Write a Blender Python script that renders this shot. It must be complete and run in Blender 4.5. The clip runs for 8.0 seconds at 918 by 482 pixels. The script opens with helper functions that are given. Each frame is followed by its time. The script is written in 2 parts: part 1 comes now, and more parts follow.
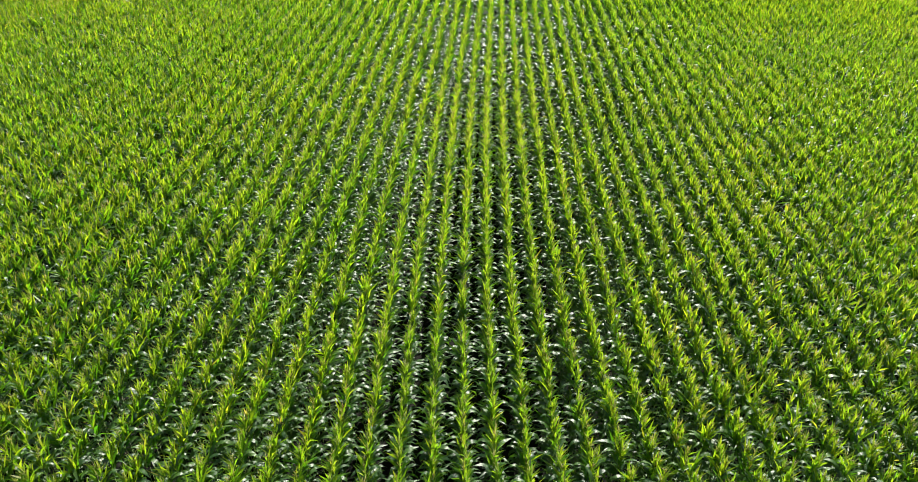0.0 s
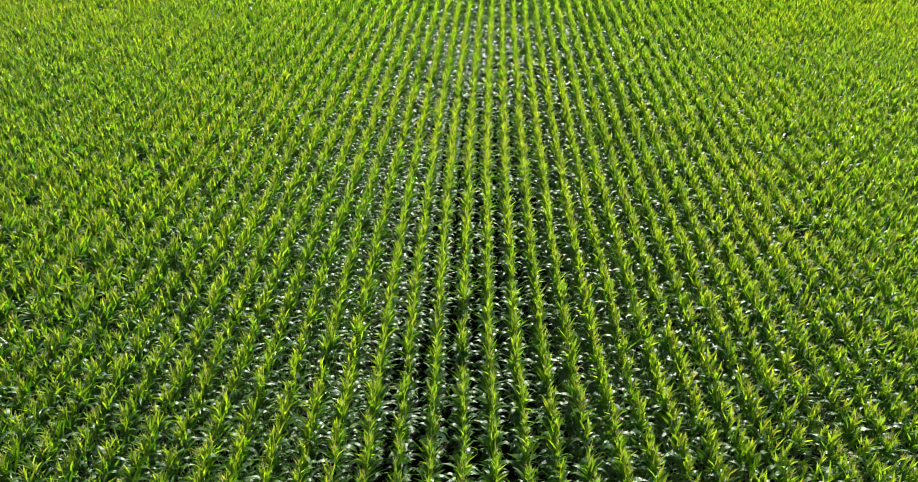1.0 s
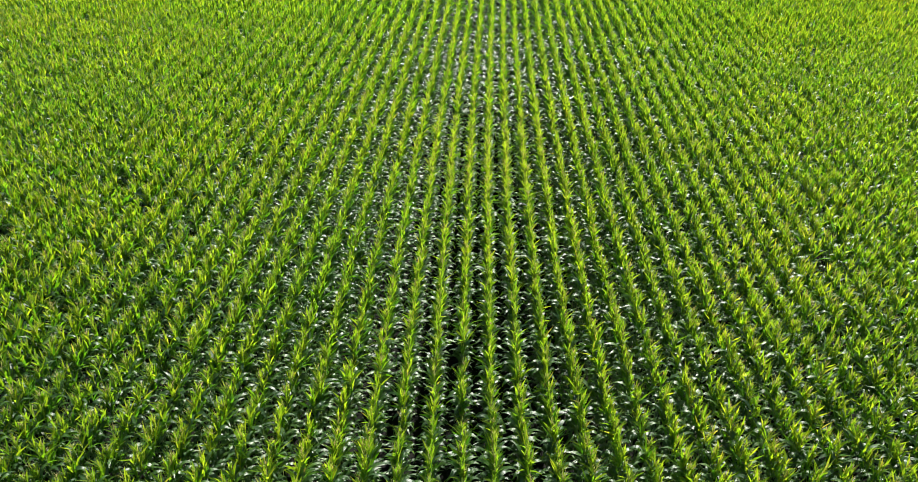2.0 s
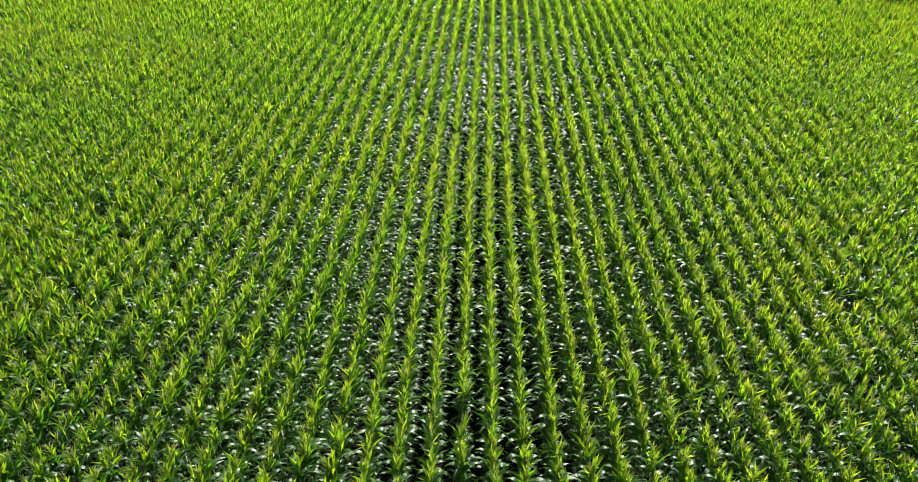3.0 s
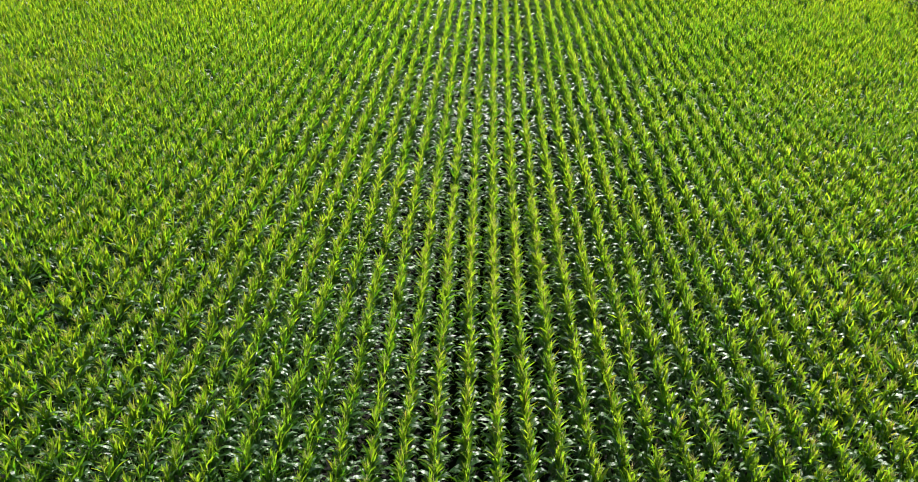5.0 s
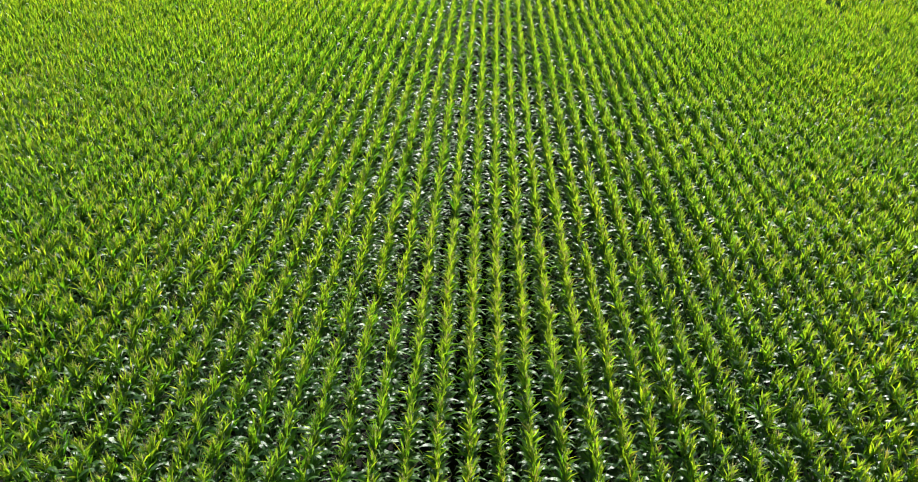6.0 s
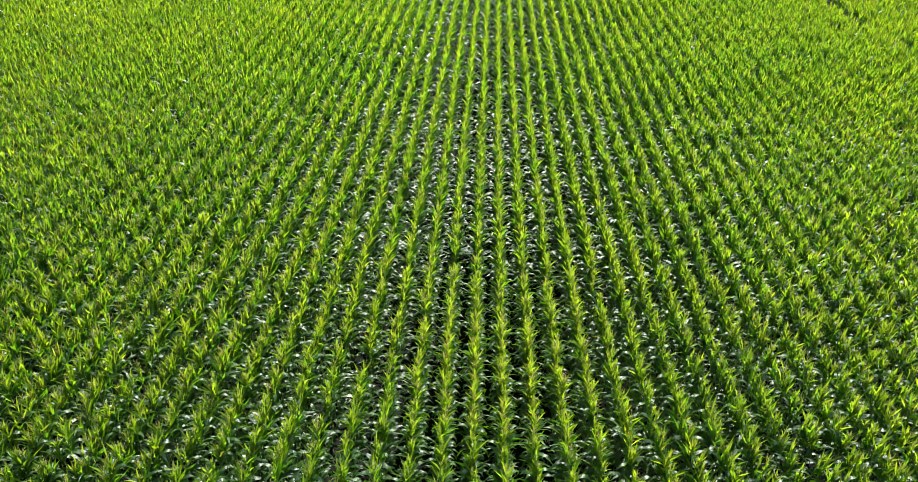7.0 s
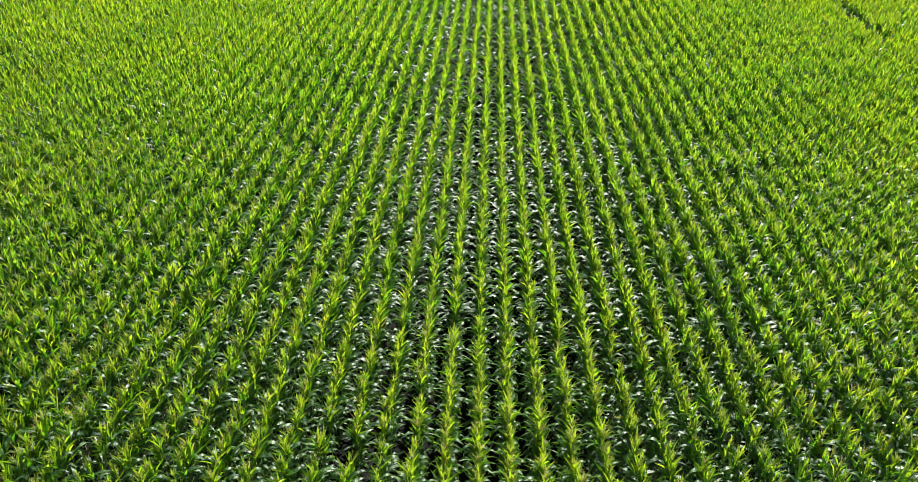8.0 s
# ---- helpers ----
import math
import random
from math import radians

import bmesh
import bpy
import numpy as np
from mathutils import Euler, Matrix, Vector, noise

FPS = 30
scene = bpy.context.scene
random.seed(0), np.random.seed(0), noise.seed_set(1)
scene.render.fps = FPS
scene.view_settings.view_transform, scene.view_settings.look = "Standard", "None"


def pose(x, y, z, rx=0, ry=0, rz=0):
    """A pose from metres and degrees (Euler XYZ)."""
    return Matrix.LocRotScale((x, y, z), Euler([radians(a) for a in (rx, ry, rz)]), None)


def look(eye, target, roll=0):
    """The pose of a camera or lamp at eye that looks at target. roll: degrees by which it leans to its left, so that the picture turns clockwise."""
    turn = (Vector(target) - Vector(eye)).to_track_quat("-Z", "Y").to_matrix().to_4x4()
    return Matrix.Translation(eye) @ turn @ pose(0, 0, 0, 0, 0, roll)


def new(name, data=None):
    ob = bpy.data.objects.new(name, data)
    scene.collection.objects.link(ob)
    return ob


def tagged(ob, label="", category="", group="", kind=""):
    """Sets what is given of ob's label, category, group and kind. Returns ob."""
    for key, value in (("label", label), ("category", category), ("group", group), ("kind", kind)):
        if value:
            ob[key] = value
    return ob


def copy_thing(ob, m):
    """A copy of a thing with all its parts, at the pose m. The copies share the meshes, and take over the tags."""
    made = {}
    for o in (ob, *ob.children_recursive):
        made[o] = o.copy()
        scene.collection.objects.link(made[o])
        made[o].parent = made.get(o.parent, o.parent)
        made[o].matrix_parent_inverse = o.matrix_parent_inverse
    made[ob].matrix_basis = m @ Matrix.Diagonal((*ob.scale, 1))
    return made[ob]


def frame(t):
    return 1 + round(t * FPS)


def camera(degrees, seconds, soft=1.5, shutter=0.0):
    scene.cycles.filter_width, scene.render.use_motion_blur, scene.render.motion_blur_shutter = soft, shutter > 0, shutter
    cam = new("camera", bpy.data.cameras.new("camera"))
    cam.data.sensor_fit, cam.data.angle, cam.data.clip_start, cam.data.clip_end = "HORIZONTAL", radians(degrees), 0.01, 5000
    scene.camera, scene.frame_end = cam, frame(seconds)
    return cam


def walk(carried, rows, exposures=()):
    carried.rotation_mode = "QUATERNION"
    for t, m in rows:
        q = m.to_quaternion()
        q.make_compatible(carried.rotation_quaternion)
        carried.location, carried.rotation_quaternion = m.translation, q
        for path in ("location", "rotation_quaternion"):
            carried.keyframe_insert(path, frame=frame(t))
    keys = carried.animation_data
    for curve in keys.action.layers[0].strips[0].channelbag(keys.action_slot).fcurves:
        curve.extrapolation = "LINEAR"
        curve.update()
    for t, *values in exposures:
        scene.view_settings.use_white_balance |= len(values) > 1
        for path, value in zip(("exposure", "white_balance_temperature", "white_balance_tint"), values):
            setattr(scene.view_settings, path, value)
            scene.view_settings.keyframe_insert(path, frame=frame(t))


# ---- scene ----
cam = camera(69.5, 8.0, soft=0.65)
METRES, EYE, TILT, LEAN, TURN = 18.15, 15.15, -0.3, 0.0, 2.2
ROWS = [
    (0.0, 0.0, 0.0, 0.0, 1.01, -34.94, -1.45),
    (0.5, -0.0005, 0.0498, 0.0005, 1.0, -34.92, -1.42),
    (1.0, -0.0008, 0.0996, 0.0014, 0.96, -34.91, -1.38),
    (1.5, -0.0011, 0.1499, 0.0023, 0.91, -34.89, -1.32),
    (3.0, -0.0022, 0.3052, 0.006, 0.82, -34.82, -1.23),
    (3.5, -0.0028, 0.362, 0.0066, 0.76, -34.77, -1.15),
    (4.0, -0.0038, 0.4209, 0.007, 0.71, -34.75, -1.08),
    (4.5, -0.0044, 0.4817, 0.0067, 0.69, -34.7, -1.05),
    (6.0, -0.0068, 0.6805, 0.0054, 0.64, -34.65, -0.95),
    (6.5, -0.0078, 0.7547, 0.0044, 0.61, -34.61, -0.91),
    (7.0, -0.0091, 0.8333, 0.0039, 0.59, -34.57, -0.9),
    (7.5, -0.0101, 0.915, 0.0029, 0.58, -34.53, -0.87),
    (8.0, -0.0113, 0.9998, 0.0019, 0.57, -34.47, -0.84),
]
walk(cam, [(t, pose(0, 0, EYE, TILT, LEAN, TURN) @ pose(METRES * x, METRES * y, METRES * z, 90 + pitch, roll, yaw)) for t, x, y, z, yaw, pitch, roll in ROWS],
     [(0.0, 1.42, 6860, 10), (1.5, 1.41, 6780, 10), (3.5, 1.38, 6650, 10), (8.0, 1.43, 6600, 10)])

# ---- light ----
SUN_UP, SUN_RIGHT = 50.0, 13.0  # degrees above the horizon, degrees to the right of the rows' direction
sky_world = bpy.data.worlds.new("sky")
scene.world = sky_world
sky_world.use_nodes = True
sky_nodes = sky_world.node_tree.nodes
sky_tex = sky_nodes.new("ShaderNodeTexSky")
sky_tex.sky_type = "NISHITA"
sky_tex.sun_disc = False
sky_tex.sun_elevation, sky_tex.sun_rotation = radians(SUN_UP), radians(SUN_RIGHT)
sky_nodes["Background"].inputs["Strength"].default_value = 0.06
sky_world.node_tree.links.new(sky_tex.outputs[0], sky_nodes["Background"].inputs["Color"])
sun_data = bpy.data.lights.new("sun", "SUN")
sun_data.energy, sun_data.angle, sun_data.color = 5.0, radians(0.53), (1.0, 0.98, 0.94)
sun = new("sun", sun_data)
toward_sun = Vector((math.sin(radians(SUN_RIGHT)) * math.cos(radians(SUN_UP)), math.cos(radians(SUN_RIGHT)) * math.cos(radians(SUN_UP)), math.sin(radians(SUN_UP))))
sun.matrix_world = look(toward_sun * 60 + Vector((0, 40, 0)), (0, 40, 0))


# ---- materials ----
def material(name):
    m = bpy.data.materials.new(name)
    m.use_nodes = True
    n = m.node_tree.nodes
    n.clear()
    return m, n, m.node_tree.links, n.new("ShaderNodeOutputMaterial")


def ramp(n, stops):
    r = n.new("ShaderNodeValToRGB")
    e = r.color_ramp.elements
    while len(e) < len(stops):
        e.new(0.5)
    for i, (p, c) in enumerate(stops):
        e[i].position, e[i].color = p, (*c, 1)
    return r


def noise_tex(n, l, scale, detail=3.0, rough=0.55):
    g = n.new("ShaderNodeNewGeometry")
    t = n.new("ShaderNodeTexNoise")
    t.inputs["Scale"].default_value, t.inputs["Detail"].default_value, t.inputs["Roughness"].default_value = scale, detail, rough
    l.new(g.outputs["Position"], t.inputs["Vector"])
    return t


def mixed(n, l, a, b, how="MIX", fac=0.5):
    x = n.new("ShaderNodeMix")
    x.data_type, x.blend_type = "RGBA", how
    for sock, v in ((x.inputs[0], fac), (x.inputs[6], a), (x.inputs[7], b)):
        if isinstance(v, (int, float)):
            sock.default_value = v
        elif isinstance(v, tuple):
            sock.default_value = (*v, 1)
        else:
            l.new(v, sock)
    return x.outputs[2]


def leaf_material(name, stops, through_stops, thin=0.45, gloss=0.36, wax=1.5, crinkle=0.03, crinkle_scale=16.0):
    """Waxy leaf blade: glossy on the face, and sunlight shines through the thin blade."""
    m, n, l, out = material(name)
    geo = n.new("ShaderNodeNewGeometry")
    own = ramp(n, stops)
    l.new(geo.outputs["Random Per Island"], own.inputs[0])
    glow = ramp(n, through_stops)
    l.new(geo.outputs["Random Per Island"], glow.inputs[0])
    big = noise_tex(n, l, 0.22, 3)
    patch = ramp(n, [(0.3, (0.82, 0.9, 0.9)), (0.7, (1.12, 1.05, 0.9))])
    l.new(big.outputs["Fac"], patch.inputs[0])
    broad = noise_tex(n, l, 0.045, 2)
    tract = ramp(n, [(0.35, (0.93, 0.98, 1.05)), (0.65, (1.06, 1.01, 0.95))])
    l.new(broad.outputs["Fac"], tract.inputs[0])
    patch = mixed(n, l, patch.outputs[0], tract.outputs[0], "MULTIPLY", 1.0)
    fine = noise_tex(n, l, 28, 4)
    streak = ramp(n, [(0.3, (0.8, 0.82, 0.8)), (0.75, (1.1, 1.08, 1.05))])
    l.new(fine.outputs["Fac"], streak.inputs[0])
    face = mixed(n, l, mixed(n, l, own.outputs[0], patch, "MULTIPLY", 1.0), streak.outputs[0], "MULTIPLY", 1.0)
    shine = mixed(n, l, mixed(n, l, glow.outputs[0], patch, "MULTIPLY", 1.0), streak.outputs[0], "MULTIPLY", 1.0)
    p = n.new("ShaderNodeBsdfPrincipled")
    l.new(face, p.inputs["Base Color"])
    p.inputs["Roughness"].default_value = gloss
    p.inputs["IOR"].default_value = wax
    bump = n.new("ShaderNodeBump")
    bump.inputs["Strength"].default_value, bump.inputs["Distance"].default_value = 0.5, crinkle
    ribs = noise_tex(n, l, crinkle_scale, 2)
    l.new(ribs.outputs["Fac"], bump.inputs["Height"])
    l.new(bump.outputs[0], p.inputs["Normal"])
    tr = n.new("ShaderNodeBsdfTranslucent")
    l.new(shine, tr.inputs["Color"])
    mx = n.new("ShaderNodeMixShader")
    mx.inputs[0].default_value = thin
    l.new(p.outputs[0], mx.inputs[1])
    l.new(tr.outputs[0], mx.inputs[2])
    l.new(mx.outputs[0], out.inputs[0])
    return m


def plain_material(name, stops, scale, rough, bump_size=0.0, fine_scale=40.0):
    m, n, l, out = material(name)
    t = noise_tex(n, l, scale, 5)
    r = ramp(n, stops)
    l.new(t.outputs["Fac"], r.inputs[0])
    f = noise_tex(n, l, fine_scale, 3)
    fr = ramp(n, [(0.3, (0.75, 0.75, 0.75)), (0.7, (1.15, 1.15, 1.15))])
    l.new(f.outputs["Fac"], fr.inputs[0])
    p = n.new("ShaderNodeBsdfPrincipled")
    l.new(mixed(n, l, r.outputs[0], fr.outputs[0], "MULTIPLY", 1.0), p.inputs["Base Color"])
    p.inputs["Roughness"].default_value = rough
    if bump_size:
        b = n.new("ShaderNodeBump")
        b.inputs["Strength"].default_value, b.inputs["Distance"].default_value = 0.8, bump_size
        l.new(f.outputs["Fac"], b.inputs["Height"])
        l.new(b.outputs[0], p.inputs["Normal"])
    l.new(p.outputs[0], out.inputs[0])
    return m


# older, deeper green lower leaves, with the shade between rows painted in too
MATURE_SHADED_LEAF = leaf_material("mature_shaded_leaf", [(0.0, (0.014, 0.045, 0.010)), (0.5, (0.022, 0.065, 0.012)), (1.0, (0.04, 0.09, 0.014))],
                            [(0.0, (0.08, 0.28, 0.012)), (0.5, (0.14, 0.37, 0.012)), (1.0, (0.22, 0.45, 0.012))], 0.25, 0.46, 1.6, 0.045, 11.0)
# greener leaves below the top, darkened to hold the shade inside the crown
MIDDLE_SHADED_LEAF = leaf_material("middle_shaded_leaf", [(0.0, (0.025, 0.08, 0.011)), (0.5, (0.042, 0.115, 0.012)), (1.0, (0.075, 0.16, 0.015))],
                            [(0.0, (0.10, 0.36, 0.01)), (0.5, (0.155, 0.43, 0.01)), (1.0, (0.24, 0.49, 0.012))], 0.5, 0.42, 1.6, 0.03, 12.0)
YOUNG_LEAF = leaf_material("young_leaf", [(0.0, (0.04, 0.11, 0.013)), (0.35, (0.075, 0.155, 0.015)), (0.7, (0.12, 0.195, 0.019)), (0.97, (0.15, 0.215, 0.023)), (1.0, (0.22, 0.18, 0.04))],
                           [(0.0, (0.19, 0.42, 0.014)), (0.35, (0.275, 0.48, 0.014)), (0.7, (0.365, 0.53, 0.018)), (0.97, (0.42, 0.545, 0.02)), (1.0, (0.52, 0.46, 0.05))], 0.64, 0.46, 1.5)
STALK = plain_material("maize_stalk", [(0.3, (0.09, 0.17, 0.03)), (0.7, (0.16, 0.22, 0.05))], 6, 0.5)
TASSEL = leaf_material("maize_tassel", [(0.0, (0.2, 0.27, 0.06)), (0.5, (0.36, 0.35, 0.14)), (1.0, (0.56, 0.46, 0.28))],
                       [(0.0, (0.44, 0.6, 0.05)), (0.5, (0.54, 0.57, 0.12)), (1.0, (0.66, 0.56, 0.28))], 0.6, 0.7, 1.35)

# ---- ground ----
ROW_GAP, FIRST_ROW = 0.762, 0.0
ROW_COUNT_SIDE = 52
TREE_AT = (32.0, 60.1)
GAP_ROW = 33  # a stretch of this row failed to come up
FIELD_NEAR, FIELD_FAR = -6.0, 81.0


def ground_material():
    """Dark soil under the crop, shade painted in; meadow green beyond the field's edge."""
    m, n, l, out = material("ground_earth")
    geo = n.new("ShaderNodeNewGeometry")
    xyz = n.new("ShaderNodeSeparateXYZ")
    l.new(geo.outputs["Position"], xyz.inputs[0])

    def calc(op, a, b=0.0):
        q = n.new("ShaderNodeMath")
        q.operation = op
        for sock, v in zip(q.inputs, (a, b)):
            if isinstance(v, (int, float)):
                sock.default_value = v
            else:
                l.new(v, sock)
        return q.outputs[0]

    over_x = calc("SUBTRACT", calc("ABSOLUTE", xyz.outputs[0]), ROW_COUNT_SIDE * ROW_GAP + 1.5)
    over_y = calc("SUBTRACT", calc("ABSOLUTE", calc("SUBTRACT", xyz.outputs[1], (FIELD_NEAR + FIELD_FAR) / 2)), (FIELD_FAR - FIELD_NEAR) / 2 + 1.0)
    wobble = noise_tex(n, l, 0.8, 4)
    edge = calc("ADD", calc("MAXIMUM", over_x, over_y), calc("MULTIPLY", calc("SUBTRACT", wobble.outputs["Fac"], 0.5), 2.0))
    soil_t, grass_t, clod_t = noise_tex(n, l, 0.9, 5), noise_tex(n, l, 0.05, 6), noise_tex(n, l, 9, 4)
    # dark soil taken down to near-black, so its colour holds the crop's shade
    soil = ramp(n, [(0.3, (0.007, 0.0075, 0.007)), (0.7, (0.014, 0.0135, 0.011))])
    grass = ramp(n, [(0.3, (0.035, 0.075, 0.018)), (0.7, (0.075, 0.11, 0.025))])
    clod = ramp(n, [(0.3, (0.7, 0.7, 0.7)), (0.7, (1.15, 1.15, 1.15))])
    l.new(soil_t.outputs["Fac"], soil.inputs[0])
    l.new(grass_t.outputs["Fac"], grass.inputs[0])
    l.new(clod_t.outputs["Fac"], clod.inputs[0])
    use = n.new("ShaderNodeClamp")
    l.new(edge, use.inputs[0])
    p = n.new("ShaderNodeBsdfPrincipled")
    p.inputs["Roughness"].default_value, p.inputs["Specular IOR Level"].default_value = 0.95, 0.05
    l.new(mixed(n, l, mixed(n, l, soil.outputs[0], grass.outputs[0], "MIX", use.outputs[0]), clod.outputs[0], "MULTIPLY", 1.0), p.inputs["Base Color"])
    b = n.new("ShaderNodeBump")
    b.inputs["Strength"].default_value, b.inputs["Distance"].default_value = 0.8, 0.04
    l.new(clod_t.outputs["Fac"], b.inputs["Height"])
    l.new(b.outputs[0], p.inputs["Normal"])
    l.new(p.outputs[0], out.inputs[0])
    return m


GROUND = ground_material()


def ground_sheet():
    bm = bmesh.new()
    bmesh.ops.create_grid(bm, x_segments=60, y_segments=60, size=3000)
    me = bpy.data.meshes.new("ground")
    bm.to_mesh(me)
    bm.free()
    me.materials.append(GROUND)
    return tagged(new("ground", me), "dark crumbly soil under the maize with its shade painted in, meadow beyond the field", "ground", kind="structure")


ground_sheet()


# ---- maize ----
def blade(base, azimuth, rise, length, width, bend, segments, fold, twist=0.0, wave=0.0, kink=0.0, turn=0.0):
    """A leaf blade: an arching, tapered, wavy strip, bent over at kink; fold: how far its halves rise from the midrib (0: a flat strip)."""
    pts, tris = [], []
    along = np.arange(segments + 1) / segments
    turns = 0.35 + 1.8 * np.exp(-((along - kink) / 0.2) ** 2) if kink else 0.4 + 1.2 * along
    turns /= turns[:segments].sum()
    p = np.array(base, float)
    angle, step = rise, length / segments
    out = np.array((math.cos(azimuth), math.sin(azimuth), 0.0))
    side = np.array((-math.sin(azimuth), math.cos(azimuth), 0.0))
    up = np.array((0.0, 0.0, 1.0))
    for i in range(segments + 1):
        s = i / segments
        w = width * (0.5 + 1.9 * s * (1 - s)) * (1 - s ** 3.0) if i < segments else 0.0
        way = out * math.cos(angle) + up * math.sin(angle)
        normal = up * math.cos(angle) - out * math.sin(angle)
        roll = turn + twist * s + wave * math.sin(7.5 * s + 9 * wave)
        across = side * math.cos(roll) + normal * math.sin(roll)
        lift = normal * math.cos(roll) - side * math.sin(roll)
        if i == segments:
            pts.append(p.copy())
        elif fold:
            pts += [p - across * w / 2 + lift * w * fold, p.copy(), p + across * w / 2 + lift * w * fold]
        else:
            pts += [p - across * w / 2, p + across * w / 2]
        p = p + way * step
        angle -= bend * turns[i]
    k = 3 if fold else 2
    for i in range(segments - 1):
        a, b = i * k, (i + 1) * k
        for j in range(k - 1):
            tris += [(a + j, a + j + 1, b + j + 1), (a + j, b + j + 1, b + j)]
    a, tip = (segments - 1) * k, segments * k
    for j in range(k - 1):
        tris.append((a + j, a + j + 1, tip))
    return np.array(pts), np.array(tris)


def spike(base, top, radius, sides=3):
    """A thin tapered stem."""
    base, top = np.array(base, float), np.array(top, float)
    way = (top - base) / np.linalg.norm(top - base)
    a = np.cross(way, (0.31, 0.83, 0.11))
    a /= np.linalg.norm(a)
    b = np.cross(way, a)
    ring = [base + radius * (a * math.cos(2 * math.pi * i / sides) + b * math.sin(2 * math.pi * i / sides)) for i in range(sides)]
    return np.array(ring + [top]), np.array([(i, (i + 1) % sides, sides) for i in range(sides)])


def maize_shape(rng, detail):
    """Pieces of one maize plant, as (name, look, points, triangles). detail: 4 single plants, 3 near, 2 farther, 1 far, 0 field margins."""
    pieces = []
    high = rng.uniform(1.88, 2.08)
    plane = math.radians(rng.normal(0, 42))
    whorl = math.radians(rng.normal(90, 66))
    if detail > 2:
        pieces.append(("stalk", "stalk", *spike((0, 0, 0), (rng.normal(0, 0.02), rng.normal(0, 0.02), high + 0.1), 0.014, 5 if detail == 4 else 3)))
    old, fresh = ((2, 4), (5, 12), (7, 15), (8, 16), (8, 14))[detail]
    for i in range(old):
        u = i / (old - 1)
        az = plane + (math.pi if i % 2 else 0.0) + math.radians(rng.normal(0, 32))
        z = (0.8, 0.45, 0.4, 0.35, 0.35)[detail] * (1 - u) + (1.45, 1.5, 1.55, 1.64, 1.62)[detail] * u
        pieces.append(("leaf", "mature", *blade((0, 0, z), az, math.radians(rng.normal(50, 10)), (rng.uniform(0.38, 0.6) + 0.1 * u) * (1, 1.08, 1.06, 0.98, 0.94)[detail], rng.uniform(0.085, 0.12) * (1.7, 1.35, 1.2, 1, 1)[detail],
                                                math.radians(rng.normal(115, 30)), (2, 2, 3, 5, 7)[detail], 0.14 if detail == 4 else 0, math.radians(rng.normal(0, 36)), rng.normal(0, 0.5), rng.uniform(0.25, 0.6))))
    for i in range(fresh):
        u = i / (fresh - 1)
        az = whorl + (math.pi if i % 2 else 0.0) + math.radians(rng.normal(0, 30))
        z = high - 0.62 * (1 - u)
        # the lower part of the whorl gets the colour with crown shade in it
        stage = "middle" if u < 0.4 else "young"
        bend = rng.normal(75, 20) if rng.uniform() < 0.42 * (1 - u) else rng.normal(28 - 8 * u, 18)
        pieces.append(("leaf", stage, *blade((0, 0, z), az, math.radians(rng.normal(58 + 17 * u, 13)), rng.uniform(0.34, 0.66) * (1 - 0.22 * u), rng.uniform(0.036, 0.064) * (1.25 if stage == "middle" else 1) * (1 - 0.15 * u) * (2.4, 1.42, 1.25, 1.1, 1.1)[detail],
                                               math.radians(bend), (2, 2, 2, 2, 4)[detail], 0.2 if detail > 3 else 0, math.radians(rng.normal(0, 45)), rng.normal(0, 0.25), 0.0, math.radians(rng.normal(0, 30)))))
    pieces.append(("tassel", "tassel", *tassel_shape(rng, high + 0.06, (0, 0, 4, 7, 10)[detail], (0.014, 0.01, 0.008, 0.0065, 0.006)[detail])))
    return pieces


def tassel_shape(rng, z, branches, thick):
    full = rng.uniform(0.2, 1.15)  # how far it has opened
    pts, tris = spike((0, 0, z - 0.1), (rng.normal(0, 0.04), rng.normal(0, 0.04), z + rng.uniform(0.24, 0.36)), thick * 1.15)
    for i in range(branches):
        a = 2 * math.pi * (i + rng.uniform(0, 0.6)) / branches
        r = rng.uniform(0.08, 0.2) * full
        low = rng.uniform(-0.02, 0.1)
        p, t = spike((0, 0, z + low), (r * math.cos(a), r * math.sin(a), z + low + rng.uniform(0.1, 0.24) * max(full, 0.6)), thick)
        tris = np.vstack([tris, t + len(pts)])
        pts = np.vstack([pts, p])
    return pts, tris


LOOKS = {"mature": MATURE_SHADED_LEAF, "middle": MIDDLE_SHADED_LEAF, "young": YOUNG_LEAF, "stalk": STALK, "tassel": TASSEL}


def mesh_from(name, pts, tris, slots=None, materials=()):
    me = bpy.data.meshes.new(name)
    me.vertices.add(len(pts))
    me.vertices.foreach_set("co", np.asarray(pts, np.float32).ravel())
    me.loops.add(3 * len(tris))
    me.loops.foreach_set("vertex_index", np.asarray(tris, np.int32).ravel())
    me.polygons.add(len(tris))
    me.polygons.foreach_set("loop_start", np.arange(0, 3 * len(tris), 3, dtype=np.int32))
    me.polygons.foreach_set("use_smooth", np.ones(len(tris), bool))
    for m in materials:
        me.materials.append(m)
    if slots is not None:
        me.polygons.foreach_set("material_index", np.asarray(slots, np.int32))
    me.update(calc_edges=True)
    return me


SLOT = {look_name: i for i, look_name in enumerate(LOOKS)}


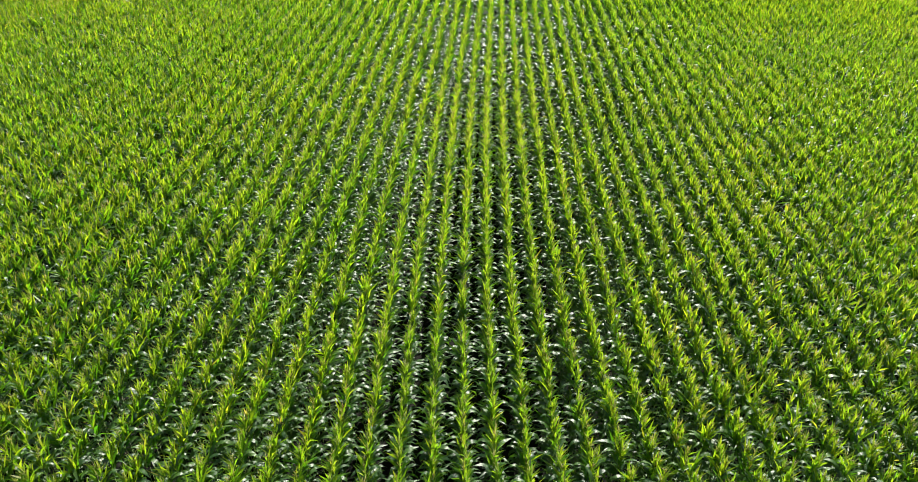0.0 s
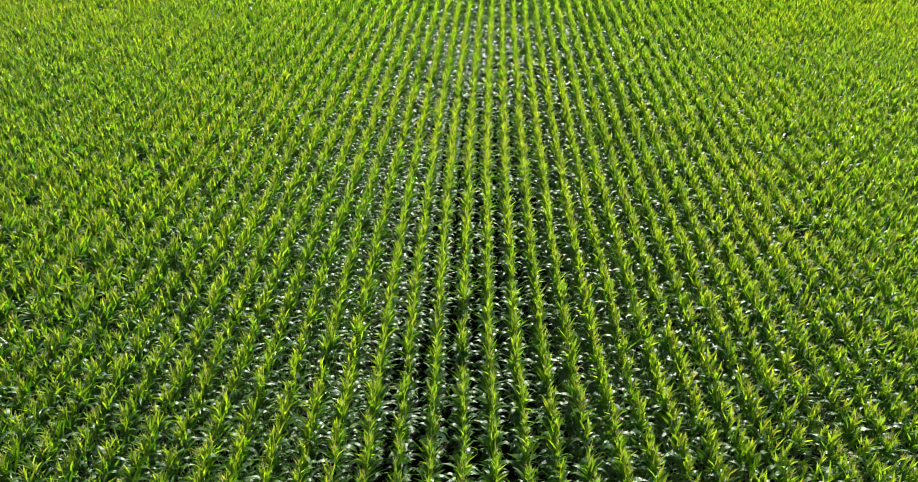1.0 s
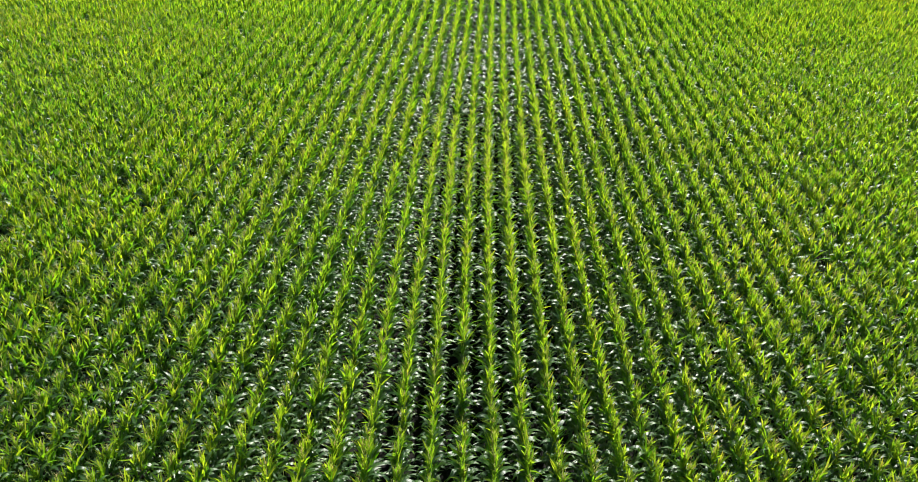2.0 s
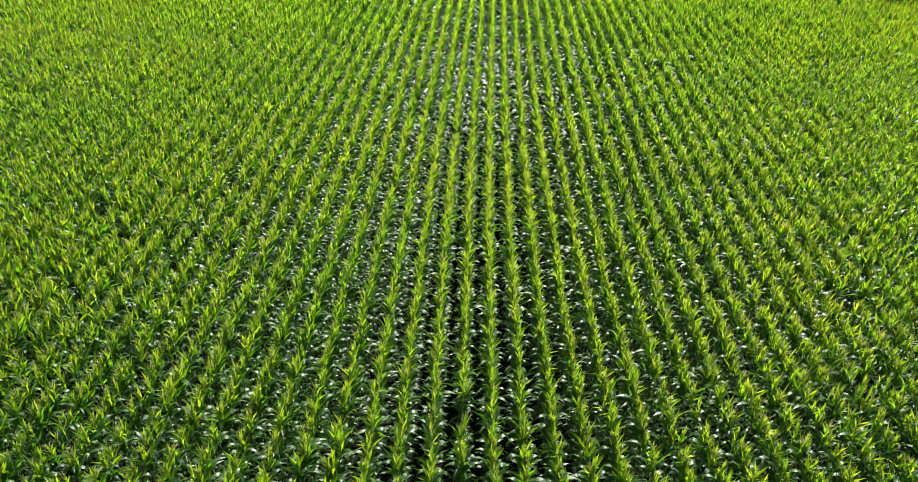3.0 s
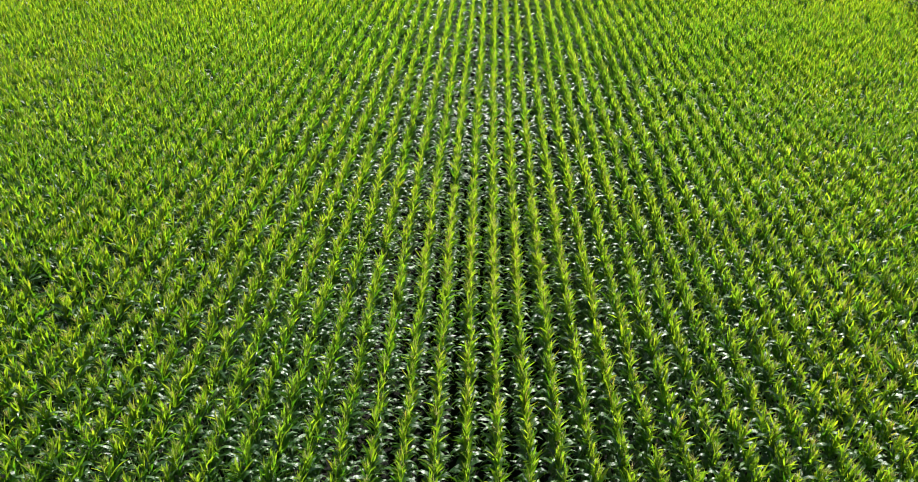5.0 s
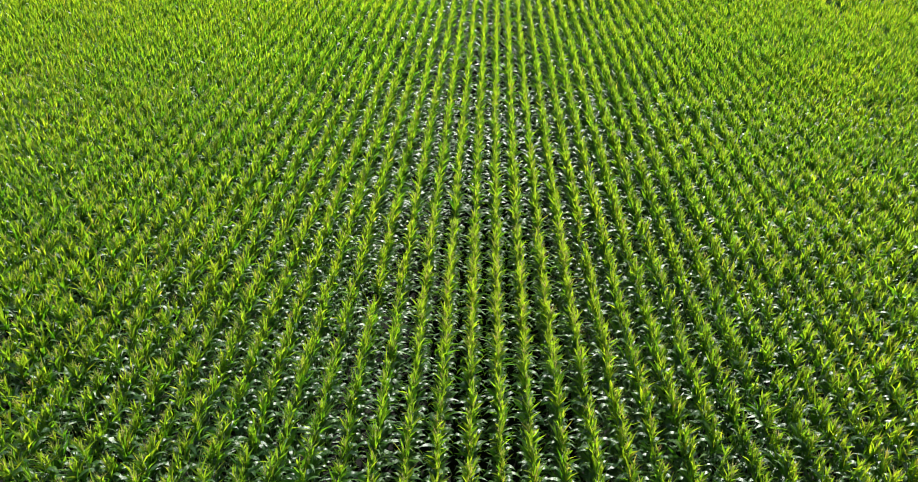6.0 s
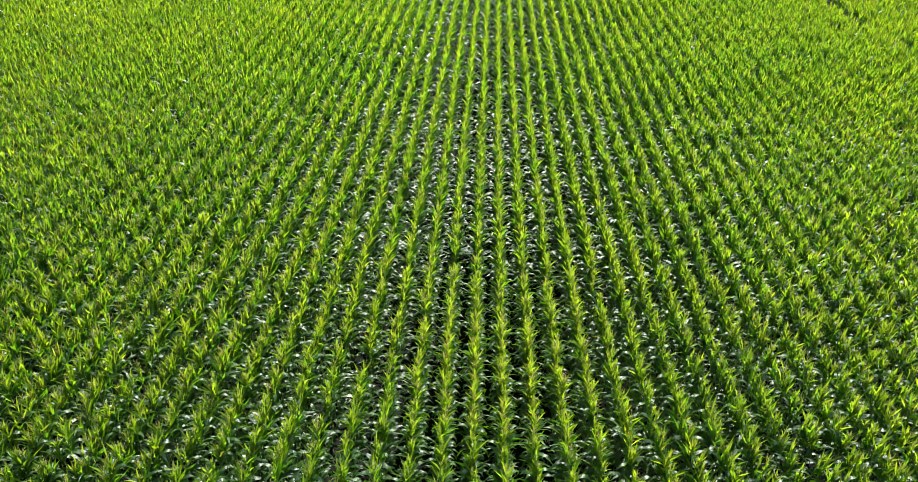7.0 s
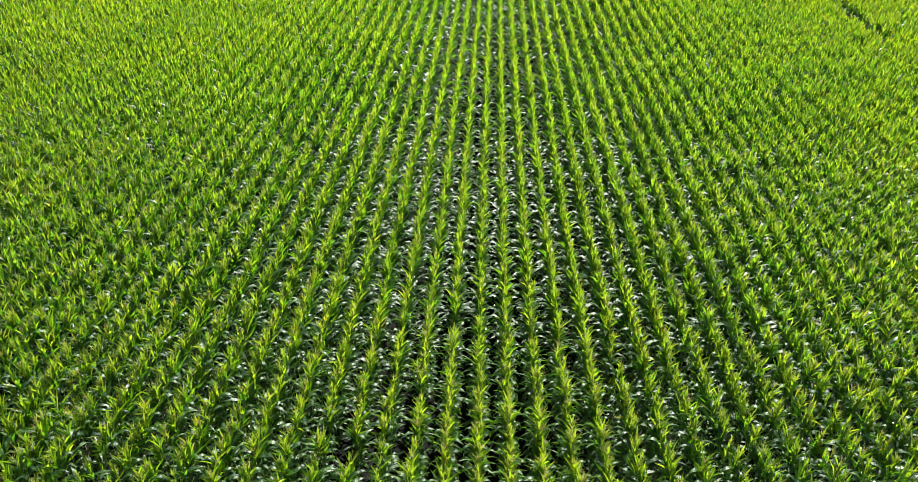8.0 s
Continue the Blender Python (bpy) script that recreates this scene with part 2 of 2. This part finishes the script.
def joined(pieces):
    pts, tris, slots, n = [], [], [], 0
    for _, look_name, p, t in pieces:
        pts.append(p)
        tris.append(t + n)
        slots.append(np.full(len(t), SLOT[look_name]))
        n += len(p)
    return np.vstack(pts), np.vstack(tris), np.concatenate(slots)


rng = np.random.default_rng(7)
NEAR = [joined(maize_shape(rng, 3)) for _ in range(40)]
FARTHER = [joined(maize_shape(rng, 2)) for _ in range(40)]
FAR = [joined(maize_shape(rng, 1)) for _ in range(40)]
MARGIN = [joined(maize_shape(rng, 0)) for _ in range(16)]
SPACING = 0.16
SINGLE_HALF, SINGLE_Y0, SINGLE_Y1 = 3, 25.6, 32.5   # rows and stretch built plant by plant


def drift(y):
    """The gentle bend of the sown rows: how far they lie to the right at y metres along the field."""
    if y < 9.5:
        return 0.68 - 0.0696 * (y - 9.5)
    return -0.15 + 0.83 * math.exp(-(y - 9.5) / 11.8) + 0.0015 * max(0.0, y - 42)


def vigour(x, y):
    """How tall the crop stands at a place: slow swells over the field."""
    return 1.0 + 0.04 * noise.noise((x * 0.11, y * 0.11, 0.0)) + 0.03 * noise.noise((x * 0.5, y * 0.5, 3.0))


def row_plants(k):
    """Places, turns and sizes of the plants along row k."""
    r = np.random.default_rng(1000 + k)
    n = int((FIELD_FAR - FIELD_NEAR) / SPACING)
    y = FIELD_NEAR + SPACING * (np.arange(n) + r.uniform(-0.28, 0.28, n))
    x = FIRST_ROW + k * ROW_GAP + r.normal(0, 0.014, n) + np.array([drift(v) for v in y])
    keep = r.uniform(0, 1, n) > 0.04
    keep &= (x - TREE_AT[0]) ** 2 + (y - TREE_AT[1]) ** 2 > 0.6 ** 2
    if k == GAP_ROW:
        keep &= ~((y > 61.0) & (y < 70.5) & (r.uniform(0, 1, n) > 0.12))
    weak = np.ones(n)
    if k == GAP_ROW - 1:  # the row beside the gap stands stunted
        weak[(y > 61.0) & (y < 70.0)] = 0.93
    for _ in range(2):  # short runs of stunted or missing plants
        i = r.integers(n)
        weak[i:i + r.integers(2, 6)] = r.uniform(0.5, 0.8)
    return [(x[i], y[i], r.choice((0.0, math.pi)) + r.normal(0, 0.25), vigour(x[i], y[i]) * r.normal(1, 0.035) * weak[i]) for i in range(n) if keep[i]]


def maize_row(k):
    singles, pts, tris, slots, n = [], [], [], [], 0
    r = np.random.default_rng(5000 + k)
    for x, y, turn, size in row_plants(k):
        if abs(k) <= SINGLE_HALF and SINGLE_Y0 < y < SINGLE_Y1:
            singles.append((x, y, turn, size))
            continue
        if abs(x) > 13 + 0.66 * max(0.0, y - 9) or not 7.5 < y < 77.5:
            if r.uniform() < 0.7:
                continue
            kinds = MARGIN
        elif abs(x) < 12.5 and y < 33:
            kinds = NEAR
        elif y < 46:
            kinds = FARTHER
        else:
            kinds = FAR
        p, t, s = kinds[r.integers(len(kinds))]
        lean_x, lean_y = r.normal(0, 0.016), r.normal(0, 0.05)
        c, d = math.cos(turn) * size, math.sin(turn) * size
        pts.append(np.column_stack([p[:, 0] * c - p[:, 1] * d + x + lean_x * p[:, 2], p[:, 0] * d + p[:, 1] * c + y + lean_y * p[:, 2], p[:, 2] * size - 0.01]))
        tris.append(t + n)
        slots.append(s)
        n += len(p)
    me = mesh_from("maize_row", np.vstack(pts), np.vstack(tris), np.concatenate(slots), LOOKS.values())
    tagged(new("maize_row", me), "long row of tall green tasselling maize plants in soil", "crop row", "rows of maize across the field", "stuff")
    return singles


singles = []
for k in range(-ROW_COUNT_SIDE, ROW_COUNT_SIDE + 1):
    singles += maize_row(k)


def maize_plant(rng):
    plant = new("maize_plant")
    for name, look_name, p, t in maize_shape(rng, 4):
        part_ob = new(name, mesh_from(name, p, t, None, (LOOKS[look_name],)))
        part_ob.parent = plant
        if name == "tassel":
            tagged(part_ob, "pale yellow-green open tassel")
    return tagged(plant, "single tall green maize plant with arching leaves and tassel", "maize plant", "maize plants in the rows")


lean = np.random.default_rng(77)
patterns = [maize_plant(rng) for _ in range(10)]
for i, (x, y, turn, size) in enumerate(singles):
    m = Matrix.LocRotScale((x, y, -0.01), Euler((lean.normal(0, 0.05), lean.normal(0, 0.016), turn)), (size, size, size))
    if i < len(patterns):
        patterns[i].matrix_basis = m
    else:
        made = copy_thing(patterns[i % len(patterns)], Matrix.Identity(4))
        made.matrix_basis = m


# ---- small tree in the field ----
BARK = plain_material("bark", [(0.3, (0.05, 0.04, 0.03)), (0.7, (0.11, 0.09, 0.07))], 9, 0.9, 0.01)
DARK_LEAF = leaf_material("tree_leaf", [(0.0, (0.012, 0.035, 0.012)), (1.0, (0.03, 0.06, 0.016))], [(0.0, (0.05, 0.14, 0.012)), (1.0, (0.1, 0.2, 0.015))], 0.25, 0.5)


def limb(points, radii, sides=7):
    pts, tris = [], []
    for c, r in zip(points, radii):
        pts += [(c[0] + r * math.cos(2 * math.pi * j / sides), c[1] + r * math.sin(2 * math.pi * j / sides), c[2]) for j in range(sides)]
    for i in range(len(points) - 1):
        for j in range(sides):
            a, b, c, d = i * sides + j, i * sides + (j + 1) % sides, (i + 1) * sides + (j + 1) % sides, (i + 1) * sides + j
            tris += [(a, b, c), (a, c, d)]
    return np.array(pts), np.array(tris)


def field_tree(x, y, high, spread):
    """A small dense tree: tapered trunk, limbs, and a crown of leaf clumps with gaps."""
    r = np.random.default_rng(31)
    tree = new("tree")
    tree.location = (x, y, 0)
    p, t = limb([(0, 0, -0.1), (0.05, 0.02, high * 0.3), (0.12, -0.05, high * 0.62)], (0.2, 0.15, 0.07))
    new("trunk", mesh_from("trunk", p, t, None, (BARK,))).parent = tree
    ends = []
    for i in range(9):
        a = 2 * math.pi * i / 9 + r.uniform(-0.3, 0.3)
        z0, reach = high * r.uniform(0.12, 0.5), spread * r.uniform(0.55, 0.9)
        e = (reach * math.cos(a), reach * math.sin(a), z0 + high * r.uniform(0.12, 0.35))
        p, t = limb([(0, 0, z0), (e[0] * 0.5, e[1] * 0.5, z0 * 0.6 + e[2] * 0.4), e], (0.08, 0.05, 0.015), 5)
        new("limb", mesh_from("limb", p, t, None, (BARK,))).parent = tree
        ends.append(e)
    pts, tris = [], []
    clumps = [np.array(e) for e in ends]
    for _ in range(46):
        v = r.normal(0, 1, 3)
        v /= np.linalg.norm(v)
        clumps.append(np.array((0, 0, high * 0.55)) + v * np.array((spread, spread, high * 0.44)) * r.uniform(0.55, 0.95))
    for c in clumps:
        size = r.uniform(0.35, 0.7)
        for _ in range(150):
            v = r.normal(0, 1, 3)
            v /= np.linalg.norm(v)
            q = c + v * size * r.uniform(0.5, 1.0)
            u = np.cross(v, r.normal(0, 1, 3))
            u /= np.linalg.norm(u)
            w = np.cross(v + r.normal(0, 0.4, 3), u)
            w /= np.linalg.norm(w)
            n, g = len(pts), r.uniform(0.05, 0.09)
            pts += [q - u * g, q - w * g * 0.45, q + u * g * 1.2, q + w * g * 0.45]
            tris += [(n, n + 1, n + 2), (n, n + 2, n + 3)]
    new("crown", mesh_from("crown", np.array(pts), np.array(tris), None, (DARK_LEAF,))).parent = tree
    return tagged(tree, "small dense dark green tree standing among the maize", "tree")


field_tree(*TREE_AT, 5.2, 2.7)
